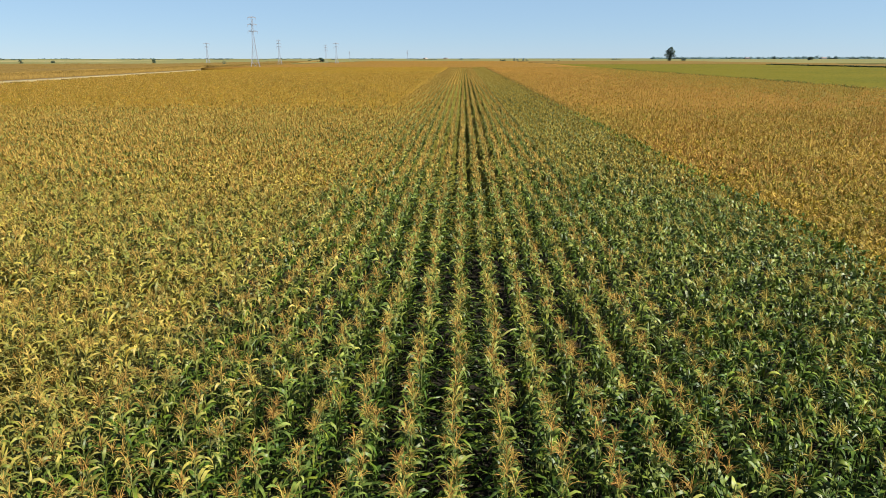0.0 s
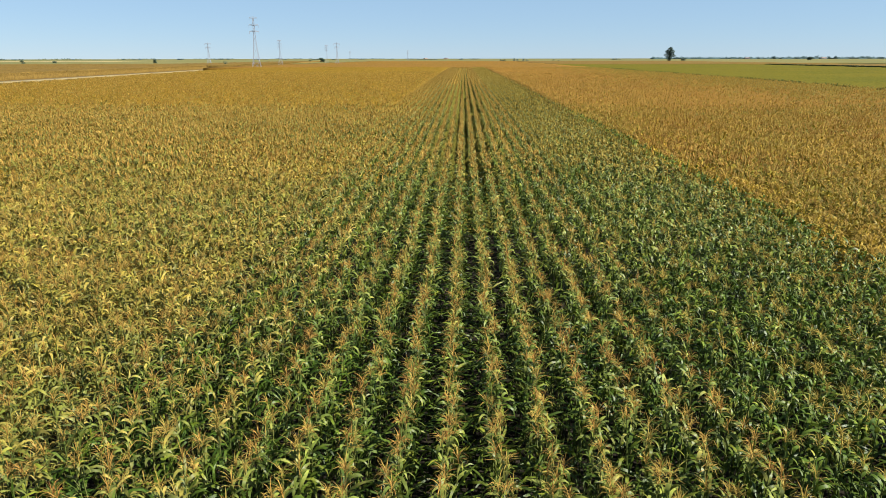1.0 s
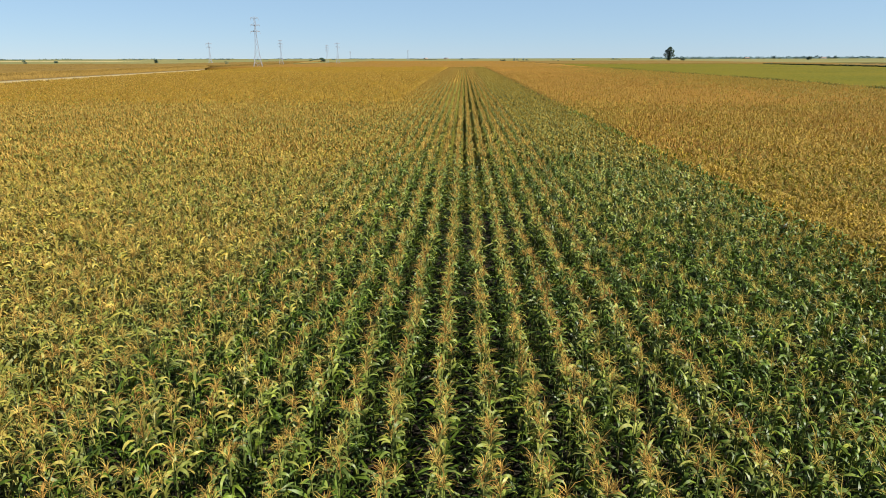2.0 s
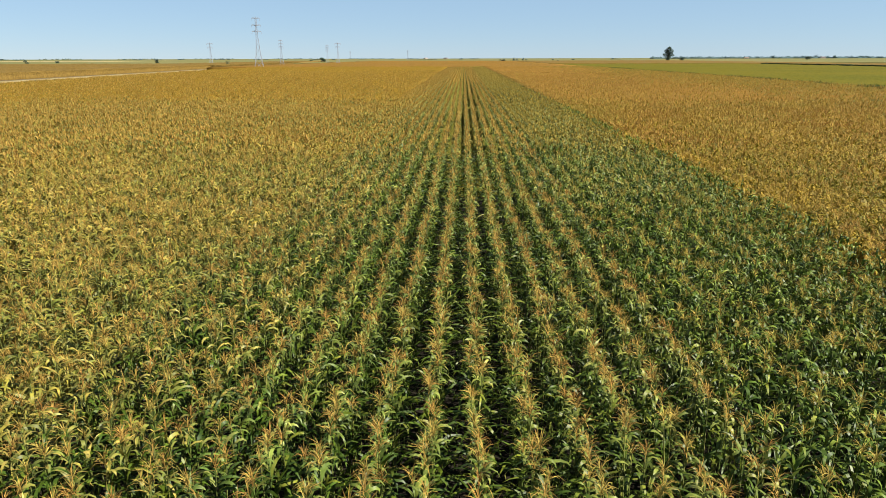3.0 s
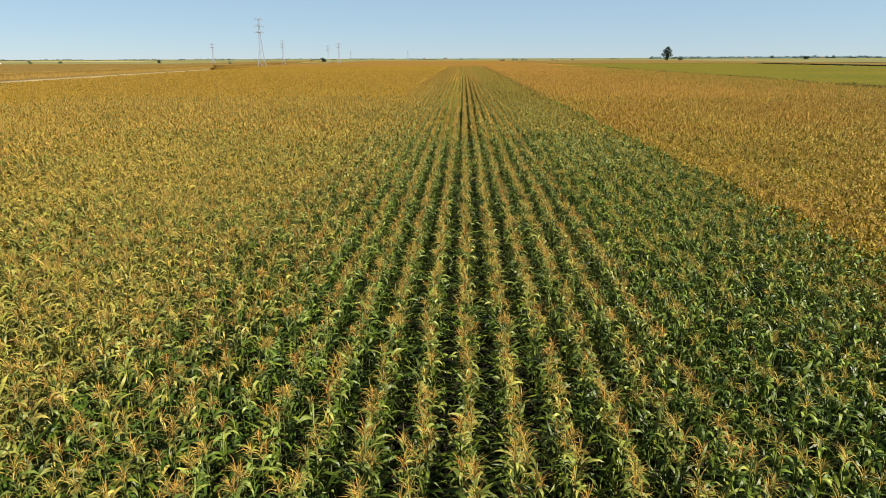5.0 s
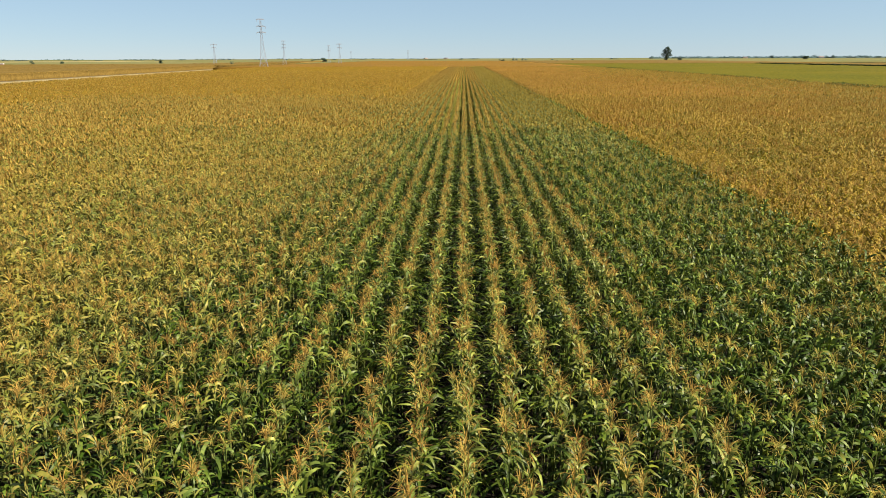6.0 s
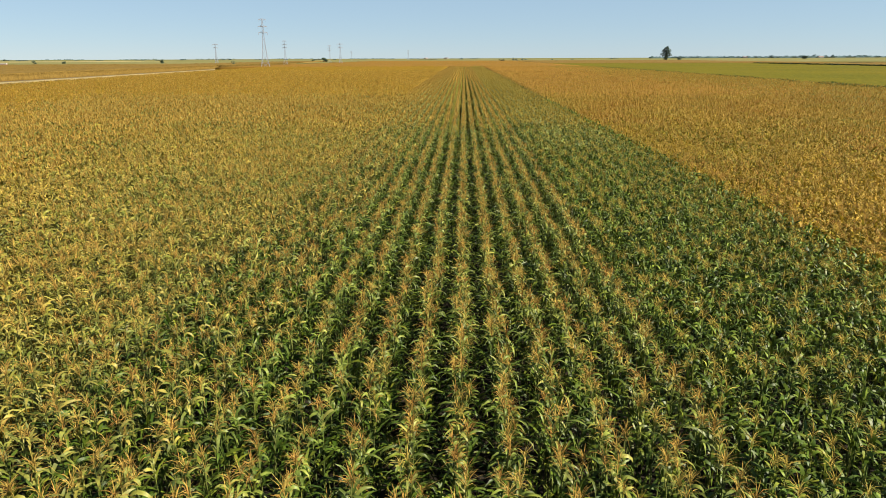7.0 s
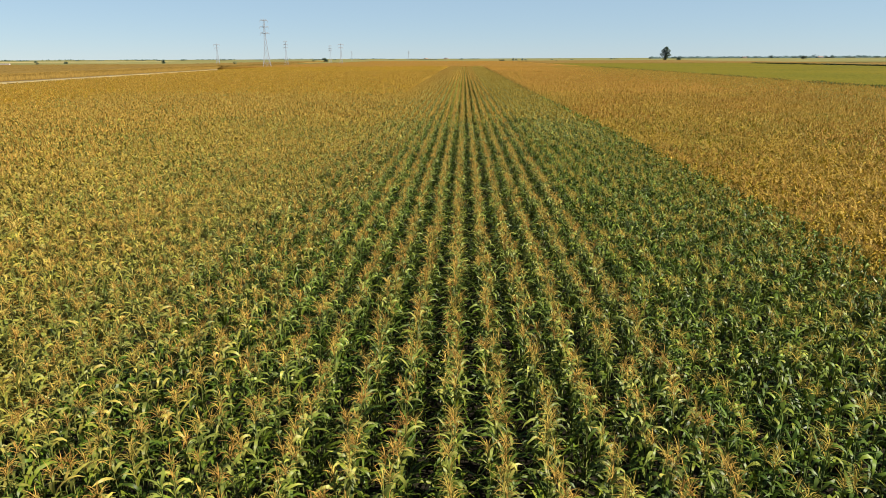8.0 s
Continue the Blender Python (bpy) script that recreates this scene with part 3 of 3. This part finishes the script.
def ridges(ys):
    """The leaf mass of the strip's rows beyond the full plants: one ridge a row, with uneven hollows between."""
    ks = np.arange(math.ceil(STRIP_LEFT / ROW), math.floor(STRIP_RIGHT / ROW) + 1)
    xs = np.concatenate([[k * ROW - 0.35, k * ROW - 0.16, k * ROW, k * ROW + 0.16] for k in ks] + [[ks[-1] * ROW + 0.35]])
    high = np.concatenate([[0.95, 1.40, 1.60, 1.40] for k in ks] + [[0.95]])
    high[0] = 1.5
    gx, gy = np.meshgrid(xs, ys)
    gz = np.tile(high, (len(ys), 1)) * (1 + rng.normal(0, 0.10, gx.shape))
    gz = np.where(gz < 1.15, gz + np.interp(gy, [60, 160, 340], [0.0, 0.22, 0.45]) + np.abs(rng.normal(0, 0.16, gz.shape)), gz)
    gz *= np.interp(gy, [-56, -48, -31, 16, 20, 25, 60, 110, 240], [0.8, 0.35, 0.25, 0.01, 0.25, 0.58, 0.74, 0.84, 0.96])
    gx = gx + rng.normal(0, 0.05, gx.shape)
    nx, ny = len(xs), len(ys)
    i = (np.arange(ny - 1)[:, None] * nx + np.arange(nx - 1)[None]).ravel()
    f = np.concatenate([np.stack([i, i + 1, i + nx + 1], 1), np.stack([i, i + nx + 1, i + nx], 1)])
    v = np.stack([gx, gy, gz], 2).reshape(1, -1, 3)
    me = np_mesh("maize_rows", [(v, f, 0)], [crop_green_rows, crop_strip_tops, crop_yellow], smooth=False)
    slot = np.where(np.isin(i % nx % 4, (1, 2)) & (gy.ravel()[i] > 140), 1, 0)
    turned = np.interp(gx.ravel()[i], [-8.0, -3.2], [1.0, 0.0])          # the rows turn yellow towards the golden field
    slot = np.where(rng.random(len(i)) < turned, 2, slot)
    me.polygons.foreach_set("material_index", np.tile(slot, 2).astype(np.int32))
    tagged(new("maize_rows", me), "green maize rows running to the far end", "maize", kind="stuff")


ridges(np.concatenate([np.arange(16, 120, 0.8), np.arange(120, STRIP_END, 1.6)]))
ridges(np.arange(-120, -30, 0.9))
canopy("far_crop", "orange-brown crop beyond the strip's end", crop_orange, -150, GREEN_X0 - 2, STRIP_END + 6.5, 1050, 1.8, 6.0, 6.0, 0.12)
canopy("far_crop", "dry orange-brown crop beyond the green one", crop_brown, GREEN_X0 - 1, 330, 566, 1060, 1.8, 6.0, 6.0, 0.12)
canopy("far_crop", "wide yellow-green far fields", far_green, -1500, 1700, 720, 2300, 1.2, 40, 40, 0.1)
canopy("far_crop", "green far field on the horizon", far_green, -3200, 3200, 2500, 3400, 1.5, 80, 80, 0.2)
canopy("stubble_field", "pale harvested field far off", stubble, -1150, -640, 1150, 1420, 1.32, 20, 20, 0.04, category="field")
canopy("brown_maize", "tall dark maize edge beyond the green crop", crop_brown, GREEN_X1 + 2.8, 520, 60, 520, 1.8, 4, 4, 0.12)

bm = bmesh.new()
xs = [TRACK_X0, TRACK_X0 + 0.9, TRACK_X0 + 1.9, TRACK_X1 - 1.9, TRACK_X1 - 0.9, TRACK_X1]
hs = [0.012, 0.03, 0.015, 0.06, 0.015, 0.03]
cols = [[bm.verts.new((x + slant(y) + 0.25 * math.sin(y * 0.07 + x), y, z)) for x, z in zip(xs, hs)] for y in range(-120, 440, 5)]
for a, b in zip(cols, cols[1:]):
    for i in range(5):
        bm.faces.new((a[i], a[i + 1], b[i + 1], b[i]))
tagged(part("track", bm, track_dirt), "pale dirt farm track between maize fields", "track", kind="structure")



def edge(label, x0, x1, y0, y1, step, level, leaf, upper, tassel, tall, tasselled=0.9, patchy=0.0, swerve=0.0):
    """Plants along a field's open edge; patchy thins them out in stretches."""
    xy = stand(x0, x1, y0, y1, step)
    xy[:, 0] += swerve * slant(xy[:, 1])
    if patchy:
        clump = np.sin(xy[:, 1] * 0.31) + np.sin(xy[:, 1] * 0.083 + 1) + np.sin(xy[:, 1] * 0.71 + xy[:, 0])
        xy = xy[clump + rng.normal(0, 0.7, len(xy)) > patchy]
    ob = new("maize_crop", np_mesh("maize_crop", maize(xy, level, tall, 1.1, tasselled), [leaf, tassel, stalk_green, upper]))
    tagged(ob, label, "maize", kind="stuff")


edge("ragged brown maize edge along the dirt track", TRACK_X0 - 3.4, TRACK_X0 - 0.6, 110, 435, 0.4, 2, leaf_brown, leaf_brown, leaf_brown, 1.12, swerve=1.0)
edge("taller dark green weeds along the field edge", GREEN_X0 - 2.2, GREEN_X0 + 1.4, 40, 360, 0.3, 2, leaf_weed, leaf_weed, leaf_weed, 0.95, 0.2, patchy=-0.1)
canopy("brown_maize", "ripe brown maize where the track ends", crop_brown, TRACK_X0 - 0.9, -151, 430, 540, 2.2, 1.2, 2.0, 0.2, swerve=(1, 1))
canopy("brown_maize", "ripe brown maize beyond the end of the track", crop_brown, -245, -151, 540.5, 1010, 2.2, 3.0, 3.0, 0.2, swerve=(0.3, 1))
canopy("far_crop", "green far field behind the brown maize", far_green, -1400, -258, 545, 716, 1.3, 12, 12, 0.08)
edge("ragged brown maize along the field's sunny side", -151.6, -149.2, 430, 760, 0.55, 2, leaf_brown, leaf_brown, leaf_brown, 1.12, swerve=1.0)
edge("ragged brown maize where the track ends", -157, -149.2, 426.4, 430.4, 0.4, 2, leaf_brown, leaf_brown, leaf_brown, 1.12, swerve=1.0)
canopy("verge", "low pale dry grass beside the track", stubble, TRACK_X1 + 0.4, -139, -120, 430, 0.12, 4, 4, 0.03, category="grass", swerve=(1, 1))
canopy("verge", "low olive grass between the track and the maize", crop_olive, -138.6, LEFT_EDGE - 0.4, -120, 430, 0.3, 3, 3, 0.08, category="grass", swerve=(1, 1))


# ---- pylons ----
def pylon(x, y, height, turn, arms):
    thing = new("pylon")
    h = height
    wide = lambda z: 0.078 * h * (1 - z / h) ** 2.6 + 0.013 * h      # half width of the tower at z
    corner = lambda i, z: (wide(z) * (1, -1, -1, 1)[i], wide(z) * (1, 1, -1, -1)[i], z)
    levels = [0, 0.14 * h, 0.28 * h, 0.41 * h, 0.53 * h, 0.63 * h, 0.72 * h, 0.80 * h, 0.87 * h, 0.94 * h]
    for i in range(4):
        bm = bmesh.new()
        rail(bm, [corner(i, z) for z in levels], 0.08)
        part("leg", bm, steel, thing)
    bm = bmesh.new()
    for a, b in zip(levels, levels[1:]):
        for i in range(4):
            j = (i + 1) % 4
            bar(bm, corner(i, a), corner(j, b), 0.034)
            bar(bm, corner(j, a), corner(i, b), 0.034)
            bar(bm, corner(i, b), corner(j, b), 0.034)
    part("bracing", bm, steel, thing)
    bm = bmesh.new()
    for i in range(4):
        bar(bm, corner(i, levels[-1]), (0, 0, h), 0.07)
    part("peak", bm, steel, thing)
    for z, span in arms:
        arm_z = z * h
        reach_x, w = span * h, wide(arm_z)
        bm = bmesh.new()
        bar(bm, (-reach_x, 0, arm_z + 0.1), (0, 0, arm_z), 0.13, 0.2)
        bar(bm, (0, 0, arm_z), (reach_x, 0, arm_z + 0.1), 0.2, 0.13)
        arm = part("cross_arm", bm, steel, thing)
        bm = bmesh.new()
        bar(bm, (-reach_x, 0, arm_z + 0.2), (-w, 0, arm_z + 0.026 * h), 0.07)
        bar(bm, (reach_x, 0, arm_z + 0.2), (w, 0, arm_z + 0.026 * h), 0.07)
        part("stay", bm, steel, arm)
        for s in (-1, 1):
            bm = bmesh.new()
            for k in range(6):
                zc = arm_z + 0.1 - 0.2 - 0.22 * k
                bar(bm, (s * span * h, 0, zc), (s * span * h, 0, zc - 0.12), 0.065, 0.05)
                bar(bm, (s * span * h, 0, zc + 0.1), (s * span * h, 0, zc), 0.03)
            part("insulator", bm, glass_brown, arm)
    thing.matrix_basis = pose(x, y, 0, 0, 0, turn)
    return tagged(thing, "pale grey lattice steel power pylon with cross-arms", "pylon", "power pylons")


BIG_ARMS = ((0.715, 0.09), (0.835, 0.09), (0.965, 0.075))
SMALL_ARMS = ((0.78, 0.10), (0.92, 0.13))
pylon(-130.4, 402, 31.9, 12, BIG_ARMS)
pylon(-241.6, 610, 21.6, 14, SMALL_ARMS)
pylon(-181.6, 640, 24.3, 12, BIG_ARMS)
pylon(-160.3, 760, 21.7, 12, BIG_ARMS)
pylon(-124.9, 640, 22.0, 14, SMALL_ARMS)
pylon(-260.4, 1500, 22.0, 12, BIG_ARMS)
pylon(-127.9, 1500, 23.0, 12, BIG_ARMS)


# ---- trees and bushes ----
def crown_mesh(blobs, count, size, leaf=None):
    """Many small leaf clumps spread through lobes: uneven outline, gaps between."""
    lobes = np.array(blobs, float)
    weight = lobes[:, 3] ** 2
    pick = rng.choice(len(lobes), count, p=weight / weight.sum())
    way = rng.normal(size=(count, 3))
    way /= np.linalg.norm(way, axis=1, keepdims=True)
    r = lobes[pick, 3] * rng.uniform(0.55, 1.08, count)
    at = lobes[pick, :3] + way * r[:, None] * np.array([1, 1, 0.85])
    az, el = rng.random(count) * 6.28, rng.normal(0.3, 0.6, count)
    v, f = blades(at, az, el, rng.normal(size, size * 0.25, count).clip(size * 0.4), np.full(count, size * 0.75), rng.normal(0.8, 0.4, count),
                  rng.normal(0, 0.4, count), rng.normal(0, 0.6, count), 0.2, 2, 2)
    return np_mesh("crown", [(v, f, 0)], [leaf or tree_leaf])


def tree(name, label, category, x, y, height, lobes, trunk_r, count, size, leaf=None):
    thing = new(name)
    bm = bmesh.new()
    knee = (0.12 * trunk_r, -0.2 * trunk_r, height * 0.3)
    bar(bm, (0, 0, 0), knee, trunk_r, trunk_r * 0.75)
    for lx, ly, lz, lr in lobes:
        bar(bm, knee, (lx * 0.8, ly * 0.8, lz), trunk_r * 0.4, trunk_r * 0.1)
    part("trunk", bm, bark, thing)
    crown = new("crown", crown_mesh(lobes, count, size, leaf))
    crown.parent = thing
    thing.matrix_basis = pose(x, y, 0)
    return tagged(thing, label, category)


tree("tree", "large dark green broadleaf tree standing alone", "tree", 357.6, 1150, 24,
     [(0, 0, 19.5, 4.6), (-4.2, 1, 16.5, 3.6), (4.2, -1, 16.5, 3.8), (1.5, 1, 22, 2.8), (-1, 2, 13, 4.4), (3.5, 0, 11.5, 4.0), (7.6, 1, 9.5, 2.7), (-8, -1, 11, 2.5), (-5.2, 0, 8.5, 1.9), (0.5, -1, 7.5, 3.6), (0, 1, 3.6, 3.4)], 0.8, 5200, 0.85)


def bush(x, y, w, h, label="dark green bush in the far field", category="bush", name="bush", count=None, leaf=None):
    lobes = []
    for k in range(max(6, int(w / h * 3.2))):
        r = h * rng.uniform(0.17, 0.34)
        lobes.append((rng.uniform(-w / 2 + r, w / 2 - r) if w > 2 * r else 0.0, rng.uniform(-1, 1) * h * 0.3, rng.uniform(r * 0.5, h - r), r))
    tree(name, label, category, x, y, h, lobes, 0.03 * h + 0.08, int(260 + 60 * w) if count is None else count, max(0.45, h * 0.1) if count is None else 1.6, leaf)


bush(382.8, 1150, 10, 6.5)
bush(713.9, 1372, 17, 9.5)
bush(-196.1, 528, 5.0, 5.8)
bush(-387.7, 807, 5.0, 6.5)
bush(-221.1, 930, 8.5, 8.2, "round dark green tree in the far field", "tree", "tree")
bush(-203.8, 930, 13.5, 8.0, "pair of dark green trees grown together", "tree", "tree")
bush(59, 1000, 13, 5.5, "dark green bushes at a far field corner")
bush(-484.6, 700, 5.5, 5.5)
bush(-512.0, 800, 4.5, 6.0)

far_spots = []
for k in range(34):
    x = -2000 + k * 62 + float(rng.uniform(-25, 25))
    if -700 < x < 500 or rng.random() < 0.8:
        far_spots.append((x, float(rng.uniform(1900, 2400)), float(rng.uniform(10, 40)), float(rng.uniform(3, 6))))
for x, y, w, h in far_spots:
    bush(x, y, w, h, "dark clump of trees on the horizon", "tree clump", "tree_clump", 260, hazed_leaf)
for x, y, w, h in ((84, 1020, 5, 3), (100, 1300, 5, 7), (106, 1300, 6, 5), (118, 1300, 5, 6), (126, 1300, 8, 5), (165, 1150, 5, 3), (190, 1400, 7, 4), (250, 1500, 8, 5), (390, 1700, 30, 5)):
    bush(x, y, w, h, "far farmstead trees, grey-green with haze in the colour", "tree", "tree", None, hazed_leaf)

# wood along the horizon
lobes = []
for k in range(330):
    r = float(rng.uniform(3.0, 5.2)) * (1.25 if k % 17 < 4 else 1.0)
    lobes.append((690 + k * 3.2 + float(rng.uniform(-3, 3)), 2440 + float(rng.uniform(-25, 25)), r * float(rng.uniform(0.5, 0.95)), r))
woods = new("far_woods", crown_mesh(lobes, 9000, 3.3, hazed_leaf))
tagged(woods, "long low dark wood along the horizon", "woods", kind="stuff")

lobes = []
for k in range(300):
    if k // 13 % 4 > 1:
        continue
    r = float(rng.uniform(1.8, 3.0))
    lobes.append((-2350 + k * 7.0 + float(rng.uniform(-5, 5)), 3050 + float(rng.uniform(-30, 30)), r * float(rng.uniform(0.6, 1.0)), r))
woods = new("far_woods", crown_mesh(lobes, 2600, 3.4, hazed_leaf))
tagged(woods, "thin line of far trees on the horizon", "woods", kind="stuff")

# scrub along the ditch beyond the green crop, its shaded side put into the colour
lobes = []
for k in range(245):
    r = float(rng.uniform(0.6, 0.85))
    lobes.append((GREEN_X1 + 1.5 + float(rng.uniform(-0.5, 0.5)), 330 + k * 0.75, float(rng.uniform(1.0, 1.35)), r))
scrub = new("hedge", crown_mesh(lobes, 6000, 0.9))
canopy("hedge", "dense scrub along a ditch, shade in its dark colour", shaded_scrub, GREEN_X1 + 0.6, GREEN_X1 + 2.6, 330, 515, 2.1, 0.7, 0.9, 0.15, category="hedge")
canopy("far_woods", "dense low wood on the horizon", hazed_wood_edge, 690, 1745, 2425, 2455, 4.2, 6, 6, 0.8, category="woods")
tagged(scrub, "long dark hedge beyond the green crop", "hedge", kind="stuff")


# ---- buildings far off ----
def house(x, y, w, d, h, turn, roof_mat=roof_tile):
    thing = new("house")
    bm = bmesh.new()
    box(bm, (-w / 2, -d / 2, 0), (w / 2, d / 2, h))
    walls = part("wall", bm, plaster, thing)
    bm = bmesh.new()
    e, rise = 0.5, 0.32 * d
    ends = [[bm.verts.new((sx * (w / 2 + e), yy, zz)) for yy, zz in ((-d / 2 - e, h - 0.1), (0, h + rise), (d / 2 + e, h - 0.1), (0, h - 0.1))] for sx in (-1, 1)]
    for i in range(4):
        bm.faces.new((ends[0][i], ends[0][(i + 1) % 4], ends[1][(i + 1) % 4], ends[1][i]))
    bm.faces.new(ends[0][:3])
    bm.faces.new(ends[1][2::-1])
    part("roof", bm, roof_mat, thing, "weathered tiled gable roof")
    for k in range(max(2, int(w / 4))):
        px = -w / 2 + (k + 0.5) * w / max(2, int(w / 4))
        bm = bmesh.new()
        box(bm, (px - 0.6, -d / 2 - 0.05, 1.0), (px + 0.6, -d / 2 + 0.02, 2.3))
        part("window", bm, dark_pane, thing)
    thing.matrix_basis = pose(x, y, 0, 0, 0, turn)
    return tagged(thing, "small white house with a weathered tiled roof, far off", "house", "far houses")


for x, y, w, d, h, turn in ((-150, 2600, 20, 9, 3.5, 62), (-70, 2620, 24, 9, 3.5, -58), (1020, 2400, 14, 8, 3.5, -8), (1290, 2400, 18, 8, 4, 4)):
    house(x, y, w, d, h, turn)


def trailer(x, y, turn):
    """A farm trailer at the edge of the harvested field."""
    thing = new("farm_trailer")
    bm = bmesh.new()
    box(bm, (-3.6, -1.2, 0.9), (3.6, 1.2, 2.7))
    part("body", bm, rust_red, thing, "red trailer body")
    bm = bmesh.new()
    box(bm, (-3.65, -1.25, 2.7), (3.65, 1.25, 3.4))
    part("cover", bm, plaster, thing, "white tarpaulin cover")
    bm = bmesh.new()
    bar(bm, (3.6, 0, 0.9), (5.4, 0, 0.6), 0.1)
    part("drawbar", bm, rust_red, thing)
    for wx in (-2.4, 2.4):
        for wy in (-1.1, 1.1):
            bm = bmesh.new()
            bmesh.ops.create_cone(bm, cap_ends=True, segments=16, radius1=0.55, radius2=0.55, depth=0.35, matrix=pose(wx, wy, 0.55, 90))
            part("wheel", bm, rubber, thing)
    thing.matrix_basis = pose(x, y, 0, 0, 0, turn)
    return tagged(thing, "red farm trailer with a white cover behind maize", "trailer")


trailer(-400, 530, 8)
